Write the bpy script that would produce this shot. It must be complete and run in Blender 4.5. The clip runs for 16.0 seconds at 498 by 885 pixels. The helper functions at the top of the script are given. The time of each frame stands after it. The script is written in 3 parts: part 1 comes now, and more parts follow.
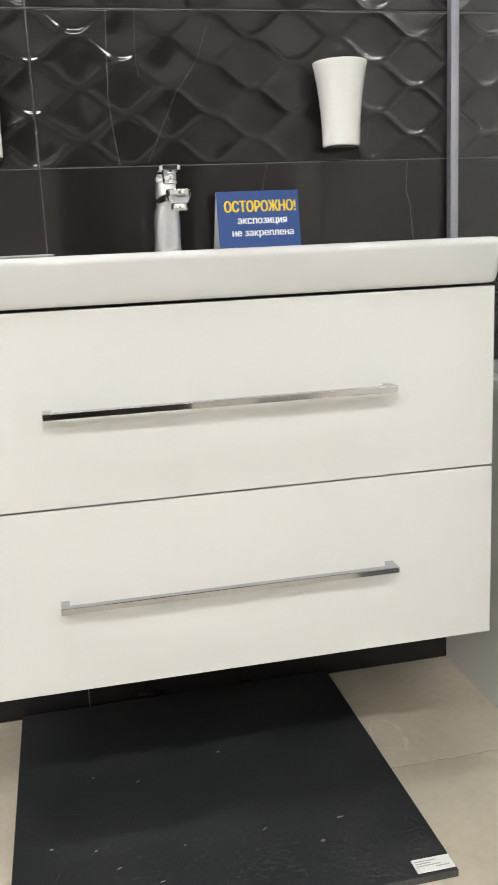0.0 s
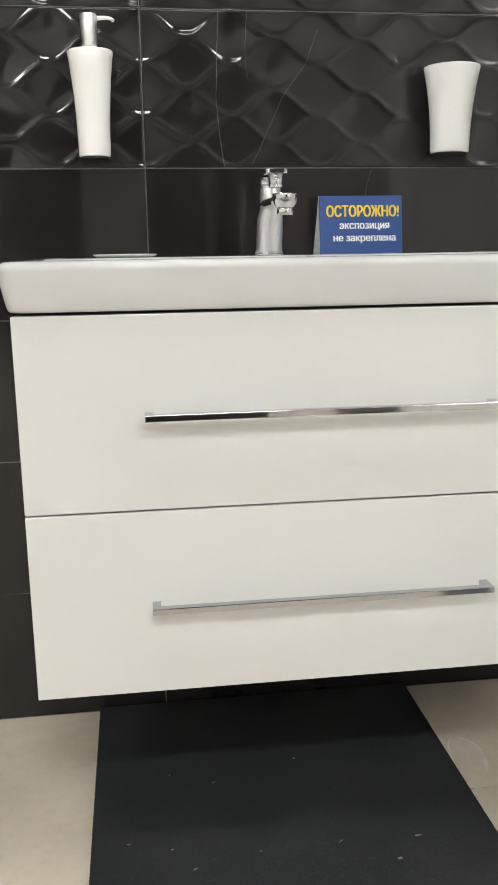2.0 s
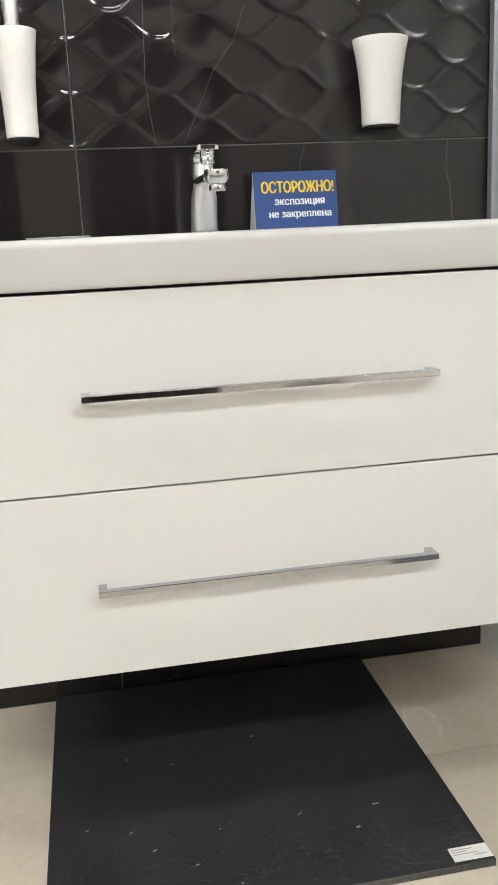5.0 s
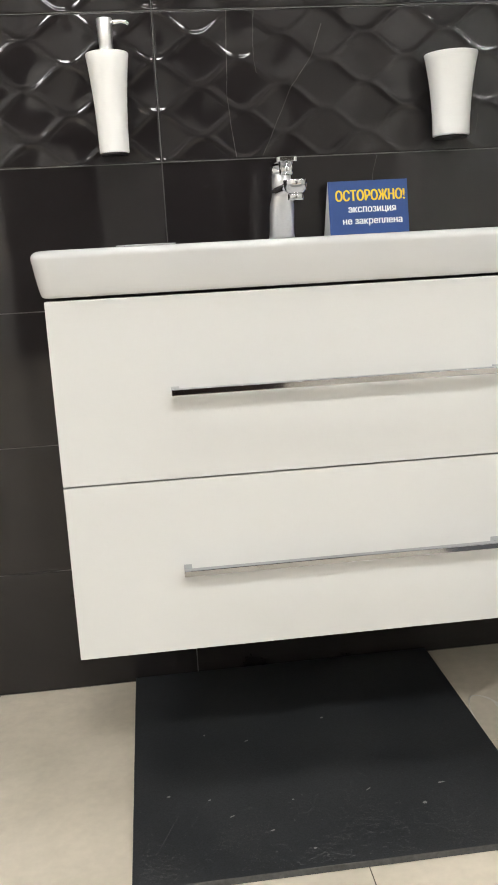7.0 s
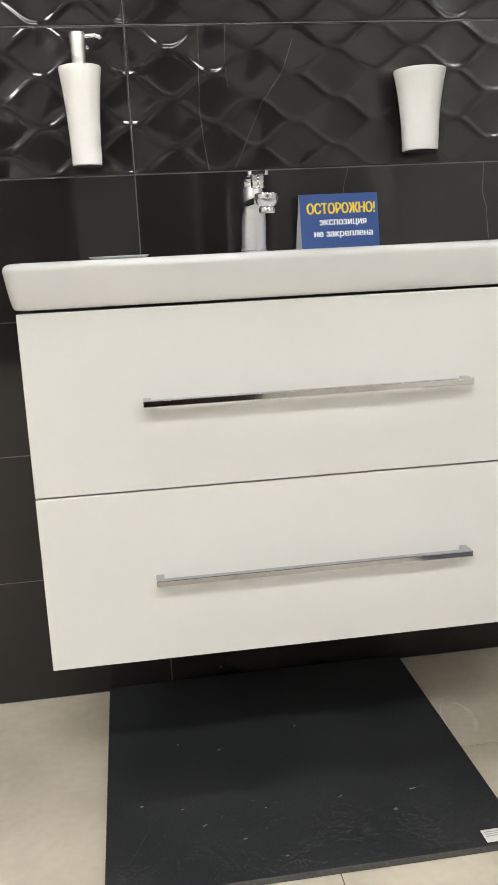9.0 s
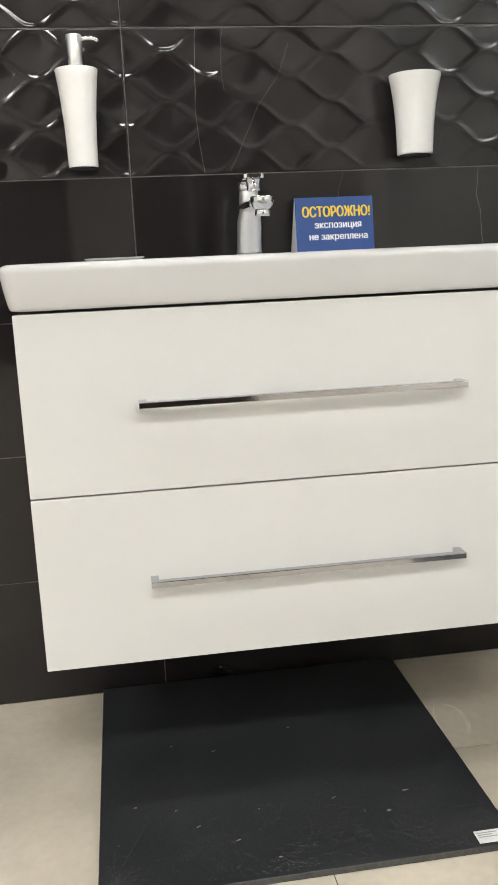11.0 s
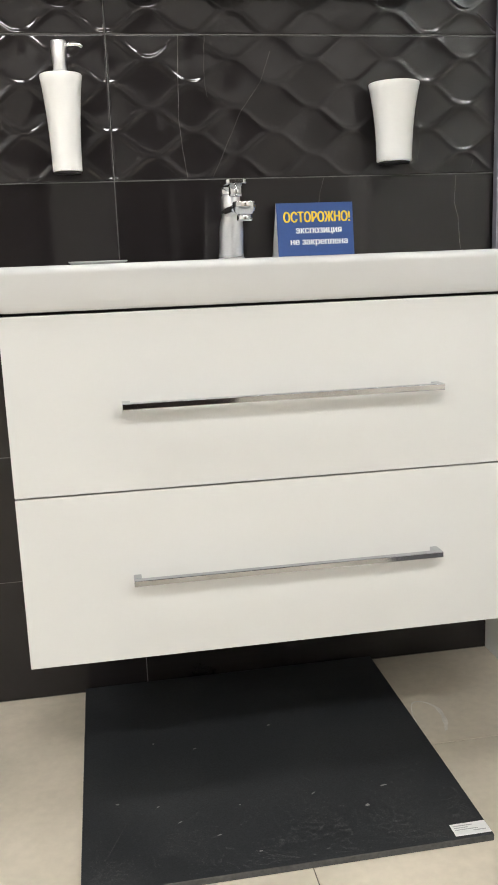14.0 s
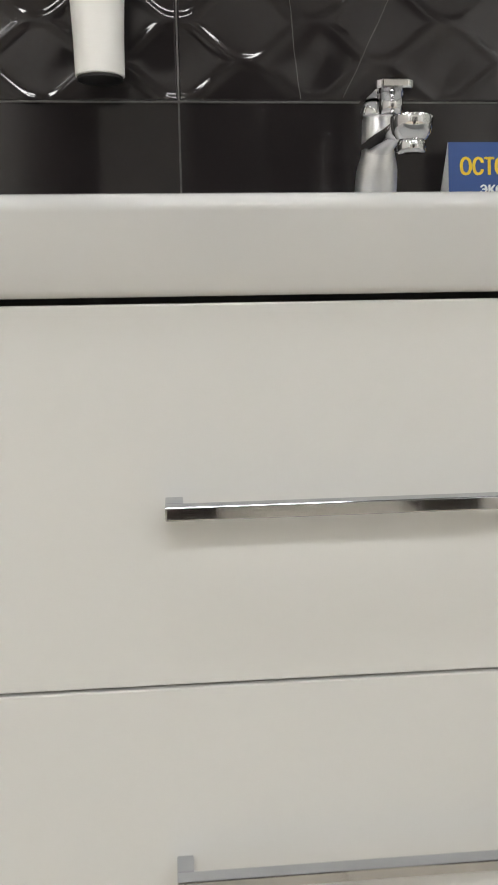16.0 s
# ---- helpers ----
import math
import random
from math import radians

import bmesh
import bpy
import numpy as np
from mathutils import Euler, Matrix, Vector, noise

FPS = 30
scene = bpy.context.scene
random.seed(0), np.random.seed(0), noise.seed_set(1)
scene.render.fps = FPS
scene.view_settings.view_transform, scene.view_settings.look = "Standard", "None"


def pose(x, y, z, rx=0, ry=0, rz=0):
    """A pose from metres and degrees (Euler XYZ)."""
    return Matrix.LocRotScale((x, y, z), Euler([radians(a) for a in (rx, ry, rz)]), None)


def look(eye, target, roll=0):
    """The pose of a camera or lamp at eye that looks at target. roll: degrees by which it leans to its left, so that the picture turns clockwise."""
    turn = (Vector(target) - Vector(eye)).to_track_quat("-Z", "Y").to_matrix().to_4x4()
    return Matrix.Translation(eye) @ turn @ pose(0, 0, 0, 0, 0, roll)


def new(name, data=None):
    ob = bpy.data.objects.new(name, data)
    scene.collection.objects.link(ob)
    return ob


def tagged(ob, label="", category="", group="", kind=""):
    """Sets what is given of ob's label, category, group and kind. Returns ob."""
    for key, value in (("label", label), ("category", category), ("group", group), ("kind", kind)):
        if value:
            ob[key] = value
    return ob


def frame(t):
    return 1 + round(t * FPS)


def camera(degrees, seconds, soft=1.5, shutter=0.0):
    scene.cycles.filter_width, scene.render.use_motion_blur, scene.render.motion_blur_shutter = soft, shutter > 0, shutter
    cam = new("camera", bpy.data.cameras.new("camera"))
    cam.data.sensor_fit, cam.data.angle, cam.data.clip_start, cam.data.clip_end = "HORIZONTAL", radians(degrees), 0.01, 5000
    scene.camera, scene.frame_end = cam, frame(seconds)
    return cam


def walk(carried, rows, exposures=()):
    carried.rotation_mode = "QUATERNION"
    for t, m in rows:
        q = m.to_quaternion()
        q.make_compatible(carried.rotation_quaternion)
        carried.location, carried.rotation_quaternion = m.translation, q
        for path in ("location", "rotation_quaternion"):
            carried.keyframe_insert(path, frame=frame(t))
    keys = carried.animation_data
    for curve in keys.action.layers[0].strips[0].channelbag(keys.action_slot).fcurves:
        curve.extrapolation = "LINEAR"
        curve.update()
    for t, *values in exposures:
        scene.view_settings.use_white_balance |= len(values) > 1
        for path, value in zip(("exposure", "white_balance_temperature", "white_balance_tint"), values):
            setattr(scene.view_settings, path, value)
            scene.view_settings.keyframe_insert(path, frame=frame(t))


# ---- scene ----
from mathutils import geometry

cam = camera(32.1, 16.0, soft=1.6, shutter=0.3)
PATH = [
    (0, (0.188, -1.568, 0.855), (0.591, 0.342, 0.423), -2.7),
    (0.5, (0.171, -1.554, 0.855), (0.501, 0.369, 0.418), -2.2),
    (1, (0.157, -1.547, 0.853), (0.451, 0.382, 0.415), -1.7),
    (1.5, (0.165, -1.557, 0.858), (0.427, 0.379, 0.432), -1.6),
    (2, (0.148, -1.55, 0.87), (0.401, 0.386, 0.433), -0.9),
    (2.5, (0.14, -1.534, 0.851), (0.394, 0.404, 0.425), -1.6),
    (3, (0.155, -1.545, 0.855), (0.428, 0.385, 0.408), -2.6),
    (3.5, (0.166, -1.546, 0.853), (0.474, 0.378, 0.403), -2.8),
    (4, (0.167, -1.545, 0.856), (0.505, 0.373, 0.401), -2.6),
    (4.2, (0.173, -1.542, 0.857), (0.522, 0.373, 0.396), -2.7),
    (6.3, (0.153, -1.608, 0.841), (0.429, 0.318, 0.378), -3.1),
    (6.5, (0.145, -1.619, 0.844), (0.379, 0.315, 0.389), -3.1),
    (7, (0.135, -1.634, 0.85), (0.342, 0.306, 0.41), -3.1),
    (7.5, (0.148, -1.639, 0.855), (0.366, 0.302, 0.426), -3.5),
    (8, (0.152, -1.644, 0.853), (0.396, 0.295, 0.428), -3.5),
    (8.5, (0.15, -1.645, 0.854), (0.408, 0.292, 0.428), -3.2),
    (9, (0.143, -1.646, 0.857), (0.402, 0.291, 0.431), -2.9),
    (11.5, (0.14, -1.65, 0.856), (0.419, 0.286, 0.437), -2.6),
    (12, (0.143, -1.653, 0.857), (0.44, 0.28, 0.438), -2.9),
    (12.5, (0.158, -1.672, 0.857), (0.502, 0.254, 0.441), -3.2),
    (13, (0.161, -1.677, 0.858), (0.544, 0.242, 0.444), -2.9),
    (13.5, (0.14, -1.676, 0.859), (0.496, 0.249, 0.446), -2.3),
    (14, (0.136, -1.672, 0.858), (0.454, 0.259, 0.443), -2.2),
    (14.5, (0.144, -1.643, 0.856), (0.43, 0.292, 0.44), -1.8),
    (15, (0.156, -1.456, 0.844), (0.353, 0.491, 0.435), -1.5),
    (15.2, (0.158, -1.337, 0.833), (0.318, 0.614, 0.427), -1.7),
    (15.5, (0.162, -1.172, 0.823), (0.309, 0.784, 0.4365), -1.8),
    (15.8, (0.164, -1.060, 0.816), (0.318, 0.900, 0.4525), -1.4),
    (16, (0.165, -1.010, 0.802), (0.333, 0.951, 0.4520), -0.9),
]
walk(cam, [(t, look(eye, target, roll)) for t, eye, target, roll in PATH],
     exposures=[(0.0, 0.10), (1.0, 0.04), (2.5, -0.06), (4.2, 0.0), (6.4, 0.08), (7.0, 0.04), (7.6, -0.04), (9.0, -0.02), (12.5, 0.05), (14.6, 0.04), (15.2, -0.05), (15.6, -0.32), (16.0, -0.42)])

# ---- world, light, exposure ----
world = bpy.data.worlds.new("world")
scene.world = world
world.use_nodes = True
world.node_tree.nodes["Background"].inputs[0].default_value = (0.8, 0.85, 0.9, 1)
world.node_tree.nodes["Background"].inputs[1].default_value = 0.05
LAMP = 12.9          # brightness of the ceiling panels

# ---- plan, in metres ----
ROW = 0.2515         # wall tile course
DEPTH = 0.0018       # ridges of the relief tiles over their bowls
COL = 0.752          # wall tile pitch
JOINT_X = 0.1795     # one upright joint of the wall tiles
FRONT = -0.465       # faces of the drawers
CAB_W = 0.775
RIM_Z = 0.8594
X0, X1, Y0, CEIL = -3.4, 4.6, -6.6, 3.9


# ---- materials ----
def material(name, base, rough, metal=0.0, vary=0.0, scale=8.0, fine=0.0, fine_scale=180.0, bump=0.0, bump_scale=60.0, rough_vary=0.0, tint=None, coat=0.0, bump_detail=2, pieces=False):
    """A principled surface: base colour varied at two scales, roughness variation and fine relief."""
    m = bpy.data.materials.new(name)
    m.use_nodes = True
    nt = m.node_tree
    b = nt.nodes["Principled BSDF"]
    b.inputs["Base Color"].default_value = (*base, 1)
    b.inputs["Roughness"].default_value = rough
    b.inputs["Metallic"].default_value = metal
    b.inputs["Coat Weight"].default_value = coat
    b.inputs["Coat Roughness"].default_value = 0.05
    co = nt.nodes.new("ShaderNodeTexCoord")
    place = co.outputs["Object"]
    if pieces:
        info = nt.nodes.new("ShaderNodeObjectInfo")
        push = nt.nodes.new("ShaderNodeVectorMath")
        push.operation = "MULTIPLY_ADD"
        push.inputs[1].default_value = (3.7, 5.3, 7.1)
        nt.links.new(info.outputs["Random"], push.inputs[0])
        nt.links.new(co.outputs["Object"], push.inputs[2])
        place = push.outputs["Vector"]
    if vary or fine:
        n1 = nt.nodes.new("ShaderNodeTexNoise")
        n1.inputs["Scale"].default_value, n1.inputs["Detail"].default_value = scale, 5
        n2 = nt.nodes.new("ShaderNodeTexNoise")
        n2.inputs["Scale"].default_value, n2.inputs["Detail"].default_value = fine_scale, 3
        nt.links.new(place, n1.inputs["Vector"])
        nt.links.new(place, n2.inputs["Vector"])
        r1 = nt.nodes.new("ShaderNodeMapRange")
        r1.inputs["From Min"].default_value, r1.inputs["From Max"].default_value = 0.22, 0.78
        nt.links.new(n1.outputs["Fac"], r1.inputs["Value"])
        mix = nt.nodes.new("ShaderNodeMix")
        mix.data_type = "RGBA"
        other = tint or tuple(c * (1 - vary) for c in base)
        mix.inputs["A"].default_value, mix.inputs["B"].default_value = (*base, 1), (*other, 1)
        nt.links.new(r1.outputs["Result"], mix.inputs["Factor"])
        mul = nt.nodes.new("ShaderNodeMapRange")
        mul.inputs["To Min"].default_value, mul.inputs["To Max"].default_value = 1 - fine, 1 + fine
        mul.inputs["From Min"].default_value, mul.inputs["From Max"].default_value = 0.25, 0.75
        nt.links.new(n2.outputs["Fac"], mul.inputs["Value"])
        vm = nt.nodes.new("ShaderNodeVectorMath")
        vm.operation = "SCALE"
        nt.links.new(mix.outputs["Result"], vm.inputs[0])
        nt.links.new(mul.outputs["Result"], vm.inputs["Scale"])
        nt.links.new(vm.outputs["Vector"], b.inputs["Base Color"])
        if rough_vary:
            rr = nt.nodes.new("ShaderNodeMapRange")
            rr.inputs["To Min"].default_value, rr.inputs["To Max"].default_value = rough, rough + rough_vary
            nt.links.new(n1.outputs["Fac"], rr.inputs["Value"])
            nt.links.new(rr.outputs["Result"], b.inputs["Roughness"])
    if bump:
        n3 = nt.nodes.new("ShaderNodeTexNoise")
        n3.inputs["Scale"].default_value, n3.inputs["Detail"].default_value = bump_scale, bump_detail
        nt.links.new(place, n3.inputs["Vector"])
        bp = nt.nodes.new("ShaderNodeBump")
        bp.inputs["Strength"].default_value, bp.inputs["Distance"].default_value = 1.0, bump
        nt.links.new(n3.outputs["Fac"], bp.inputs["Height"])
        nt.links.new(bp.outputs["Normal"], b.inputs["Normal"])
    return m


def glow(name, colour, strength):
    m = bpy.data.materials.new(name)
    m.use_nodes = True
    b = m.node_tree.nodes["Principled BSDF"]
    b.inputs["Base Color"].default_value = (0.8, 0.8, 0.8, 1)
    b.inputs["Emission Color"].default_value = (*colour, 1)
    b.inputs["Emission Strength"].default_value = strength
    return m


black_tile = material("black_glazed_tile", (0.0148, 0.0128, 0.0134), 0.06, vary=0.5, scale=7, tint=(0.0198, 0.0172, 0.0178), fine=0.03, pieces=True)
grout = material("grey_grout", (0.145, 0.14, 0.136), 0.85, vary=0.3, scale=20, fine=0.2)
vein_mat = material("pale_vein", (0.16, 0.155, 0.15), 0.12, vary=0.6, scale=30, fine=0.2)
mid_vein = material("soft_vein", (0.10, 0.097, 0.093), 0.12, vary=0.6, scale=30, fine=0.2)
faint_vein = material("faint_vein", (0.055, 0.052, 0.049), 0.1, vary=0.6, scale=25, fine=0.2)
white_front = material("white_lacquer", (0.695, 0.697, 0.682), 0.22, vary=0.015, scale=3, fine=0.004, bump=0.00004, bump_scale=40)
carcass_mat = material("white_melamine", (0.74, 0.73, 0.70), 0.4, vary=0.03, scale=5, fine=0.01)
ceramic = material("white_sanitary_ceramic", (0.615, 0.62, 0.617), 0.07, vary=0.012, scale=4, fine=0.003, bump=0.00005, bump_scale=25)
satin_white = material("satin_white_ceramic", (0.93, 0.925, 0.90), 0.3, vary=0.015, scale=20, fine=0.004)
chrome = material("chrome", (0.82, 0.82, 0.83), 0.045, metal=1.0, vary=0.04, scale=40, fine=0.02, rough_vary=0.03)
bar_chrome = material("polished_chrome_bar", (0.535, 0.55, 0.585), 0.05, metal=1.0, vary=0.05, scale=40, fine=0.02, rough_vary=0.03)
worn_chrome = material("chrome_with_fine_haze", (0.96, 0.96, 0.97), 0.34, metal=1.0, vary=0.04, scale=40, fine=0.02, rough_vary=0.05)
brushed = material("anodised_aluminium", (0.44, 0.44, 0.51), 0.45, metal=0.6, vary=0.08, scale=30, fine=0.05)
dark_under = material("dark_plates_and_gap_shade", (0.02, 0.02, 0.02), 0.5, vary=0.2, fine=0.1)
slab_top = material("black_slab_face", (0.0128, 0.0148, 0.0178), 0.33, vary=0.5, scale=6, tint=(0.037, 0.0395, 0.0425), fine=0.45, fine_scale=420, bump=0.00015, bump_scale=500, rough_vary=0.2)
slab_edge = material("slab_cut_edge", (0.085, 0.085, 0.083), 0.8, vary=0.4, scale=60, fine=0.25)
speck_mat = material("plaster_fleck", (0.42, 0.41, 0.39), 0.8, vary=0.4, scale=90, fine=0.2)
dust_mat = material("fine_dust", (0.105, 0.106, 0.106), 0.9, vary=0.5, scale=90, fine=0.2)
floor_mat = material("beige_stone_tile", (0.76, 0.68, 0.56), 0.14, vary=0.3, scale=4.0, tint=(0.50, 0.455, 0.365), fine=0.05, fine_scale=60, bump=0.00005, bump_scale=150, rough_vary=0.14, pieces=True)
floor_grout = material("brown_grout", (0.2, 0.175, 0.14), 0.9, vary=0.3, scale=30, fine=0.2)
ring_mat = material("pale_ring_mark", (0.74, 0.70, 0.62), 0.4, vary=0.35, scale=25, fine=0.1)
card_blue = material("blue_printed_card", (0.025, 0.078, 0.275), 0.5, vary=0.06, scale=15, fine=0.03)
card_white = material("white_card", (0.88, 0.89, 0.90), 0.6, vary=0.04, scale=15, fine=0.02)
ink_yellow = material("yellow_print", (0.92, 0.64, 0.03), 0.45, vary=0.05, scale=60, fine=0.02)
ink_white = material("white_print", (0.92, 0.94, 0.96), 0.5, vary=0.04, scale=60, fine=0.02)
ink_grey = material("grey_print", (0.5, 0.5, 0.5), 0.6, vary=0.1, scale=60, fine=0.05)
label_mat = material("white_sticker_paper", (0.87, 0.87, 0.86), 0.55, vary=0.05, scale=50, fine=0.02)
tub_mat = material("white_acrylic", (0.76, 0.765, 0.75), 0.12, vary=0.02, scale=4, fine=0.004)
wall_paint = material("pale_grey_paint", (0.78, 0.77, 0.75), 0.75, vary=0.06, scale=2, fine=0.02, bump=0.0002, bump_scale=200)
white_board = material("white_laminate_board", (0.8, 0.79, 0.77), 0.4, vary=0.03, scale=3, fine=0.01)
dark_panel = material("dark_brown_board", (0.035, 0.026, 0.022), 0.35, vary=0.4, scale=3, fine=0.1)
red_board = material("dark_red_brown_board", (0.05, 0.022, 0.016), 0.35, vary=0.6, scale=9, tint=(0.014, 0.010, 0.010), fine=0.1)
grey_panel = material("grey_board", (0.42, 0.41, 0.38), 0.5, vary=0.1, scale=3, fine=0.05)
ceiling_mat = material("grey_ceiling_paint", (0.42, 0.42, 0.42), 0.9, vary=0.05, scale=2, fine=0.03)
lamp_frame = material("white_steel", (0.8, 0.8, 0.8), 0.4, vary=0.03, fine=0.01)
tube_glow = glow("tube_diffuser", (1.0, 0.99, 0.972), LAMP * 2.6)
lamp_glow = glow("lamp_diffuser", (1.0, 0.99, 0.972), LAMP)

mirror_mat = material("mirror_silver", (0.9, 0.9, 0.9), 0.01, metal=1.0)
glass = bpy.data.materials.new("clear_glass")
glass.use_nodes = True
gb = glass.node_tree.nodes["Principled BSDF"]
gb.inputs["Base Color"].default_value = (0.93, 0.965, 0.95, 1)
gb.inputs["Roughness"].default_value = 0.0
gb.inputs["IOR"].default_value = 1.45
gb.inputs["Transmission Weight"].default_value = 0.975


# ---- builders ----
def mesh_object(name, bm, mats, parent=None, smooth=False):
    me = bpy.data.meshes.new(name)
    bm.normal_update()
    bm.to_mesh(me)
    bm.free()
    for m in (mats if isinstance(mats, (list, tuple)) else [mats]):
        me.materials.append(m)
    if smooth:
        for p in me.polygons:
            p.use_smooth = True
    ob = new(name, me)
    if parent:
        ob.parent = parent
    return ob


def part(name, bm, mat, parent, label="", smooth=False):
    ob = mesh_object(name, bm, mat, parent, smooth)
    if label:
        ob["label"] = label
    return ob


def thing(name, label, category, at=(0, 0, 0), group="", kind=""):
    ob = new(name)
    ob.location = at
    return tagged(ob, label, category, group, kind)


def box(x0, x1, y0, y1, z0, z1, bevel=0.0, seg=2):
    bm = bmesh.new()
    bmesh.ops.create_cube(bm, size=1, matrix=Matrix.Translation(((x0 + x1) / 2, (y0 + y1) / 2, (z0 + z1) / 2)) @ Matrix.Diagonal((x1 - x0, y1 - y0, z1 - z0, 1)))
    if bevel:
        bmesh.ops.bevel(bm, geom=list(bm.edges), offset=bevel, segments=seg, profile=0.5, affect="EDGES")
    return bm


def loft(loops, close_start=True, close_end=True):
    """Skin through rings of points, all of one count."""
    bm = bmesh.new()
    rings = [[bm.verts.new(p) for p in ring] for ring in loops]
    n = len(rings[0])
    for a, b in zip(rings, rings[1:]):
        for i in range(n):
            bm.faces.new((a[i], a[(i + 1) % n], b[(i + 1) % n], b[i]))
    if close_start:
        bm.faces.new(rings[0][::-1])
    if close_end:
        bm.faces.new(rings[-1])
    bmesh.ops.recalc_face_normals(bm, faces=bm.faces)
    return bm


def lathe(profile, cx, cy, n=40, squash=1.0):
    """Rings of (radius, z) round an upright axis."""
    return loft([[(cx + r * math.cos(2 * math.pi * i / n), cy + squash * r * math.sin(2 * math.pi * i / n), z) for i in range(n)] for r, z in profile])


def tube(path, n=20):
    """Rings along a path of (centre, half width, half height); rings stand across the way."""
    loops = []
    for k, (c, w, h) in enumerate(path):
        a = Vector(path[max(k - 1, 0)][0])
        b = Vector(path[min(k + 1, len(path) - 1)][0])
        d = (b - a).normalized()
        side = d.cross(Vector((0, 0, 1)))
        side = Vector((1, 0, 0)) if side.length < 1e-4 else side.normalized()
        up = side.cross(d).normalized()
        loops.append([Vector(c) + w * math.cos(2 * math.pi * i / n) * side + h * math.sin(2 * math.pi * i / n) * up for i in range(n)])
    return loft(loops)


def rounded(x0, x1, y0, y1, r, z, n=8):
    """A ring round a rectangle with round corners."""
    ring = []
    for cx, cy, a0 in ((x1 - r, y1 - r, 0), (x0 + r, y1 - r, 90), (x0 + r, y0 + r, 180), (x1 - r, y0 + r, 270)):
        for i in range(n + 1):
            a = radians(a0 + 90 * i / n)
            ring.append((cx + r * math.cos(a), cy + r * math.sin(a), z))
    return ring


# ---- structure ----
def relief(x, z):
    """Height of the pattern over the tile face: shallow bowls between rounded wavy ridges, in columns 75 mm apart, each second column half a cell lower."""
    a, p = 0.0752, ROW / 3
    wave = math.cos(math.pi * (x - JOINT_X) / a)
    v = (z - 4 * ROW) / p
    # even ridges swing up at even columns, odd ones down; each pair bounds a bowl
    k = math.floor(2 * v)
    ridges = sorted(0.5 * q - 0.25 + (0.25 if q % 2 == 0 else -0.25) * wave for q in range(k - 1, k + 4))
    low = max((r for r in ridges if r <= v), default=ridges[0])
    top = min((r for r in ridges if r > v), default=ridges[-1])
    deep = 4 * (top - v) * (v - low)
    deep = math.sqrt(deep * deep + 0.0025) - 0.05
    lean = p / math.sqrt(1 + 0.766 * (1 - wave * wave))
    away = 1.0
    for r in ridges:
        away *= 1 - math.exp(-((v - r) * lean / 0.0052) ** 2)
    u = (x - JOINT_X) / COL * 2 * math.pi
    swell = 1.0 + 0.42 * math.cos(u + 0.35) + 0.16 * math.sin(2 * math.pi * z / ROW + 3 * u) + 0.14 * math.sin(4 * u + 1.3 + 4 * math.pi * z / ROW)
    slow = 0.0006 * math.sin(3 * u + 0.7) * math.sin(2 * math.pi * z / ROW + 2 * u) + 0.0003 * math.sin(7 * u - 4 * math.pi * z / ROW)
    return 0.0005 + slow + DEPTH * swell * (0.5 * max(0.0, 1 - deep) + 0.55 * (1 - away))


ceiling = mesh_object("ceiling", box(X0, X1, Y0, 0.1, CEIL, CEIL + 0.1), ceiling_mat)
tagged(ceiling, "plain grey painted ceiling over the showroom", "ceiling", kind="structure")
for nm, b in (("wall_west", (X0 - 0.1, X0, Y0, 0.1, 0, CEIL)), ("wall_east", (X1, X1 + 0.1, Y0, 0.1, 0, CEIL)), ("wall_south", (X0 - 0.1, X1 + 0.1, Y0 - 0.1, Y0, 0, CEIL))):
    tagged(mesh_object(nm, box(*b), wall_paint), "plain pale grey painted showroom wall", "wall", kind="structure")

wall_north = mesh_object("wall_north", box(X0, X1, 0.0016, 0.12, 0, CEIL), grout)
tagged(wall_north, "wall clad in glossy black tiles with grey joints", "wall", kind="structure")
floor = mesh_object("floor", box(X0, X1, Y0, 0.12, -0.1, -0.0012), floor_grout)
tagged(floor, "floor of large beige stone-look tiles", "floor", kind="structure")

# back of the showroom: unseen tall boards, added for the tiled wall opposite to reflect
BOARDS = ((-2.75, 1.0, white_board), (-1.95, 0.45, grey_panel), (-1.3, 0.6, white_board), (-0.65, 0.6, dark_panel), (-0.02, 0.55, grey_panel), (0.62, 0.6, dark_panel), (1.28, 0.6, dark_panel), (2.05, 0.8, grey_panel), (2.95, 0.85, white_board), (3.95, 1.0, white_board))
SAY = {white_board: "plain white", grey_panel: "plain grey", dark_panel: "dark brown"}
for bx, bw, bmat in BOARDS:
    tagged(mesh_object("reflected_board", box(bx - bw / 2, bx + bw / 2, Y0 + 0.005, Y0 + 0.05, 0.0, 2.6, 0.004), bmat),
           SAY[bmat] + " tall board, unseen, added for the tiles to reflect", "display board", "display boards")

# unseen low dark blocks opposite the vanity, added for the handles to mirror
# the last one stands in for a person's leg mirrored in the upper handle
for px, py, half, deep, tall in ((0.40, -3.52, 0.345, 0.22, 0.42), (1.14, -3.03, 0.11, 0.13, 0.18), (0.21, -3.0, 0.10, 0.10, 0.12)):
    plinth = thing("mirrored_block", "unseen low dark brown block added for the handles to mirror" if tall > 0.3 else "unseen small low dark block added for the handles to mirror", "plinth", (px, py, 0), "display plinths")
    part("box", box(-half, half, -deep, deep, 0.0, tall, 0.004), red_board, plinth)
    part("top_board", box(-half - 0.004, half + 0.004, -deep - 0.004, deep + 0.004, tall + 0.0005, tall + 0.025, 0.003), dark_panel, plinth)

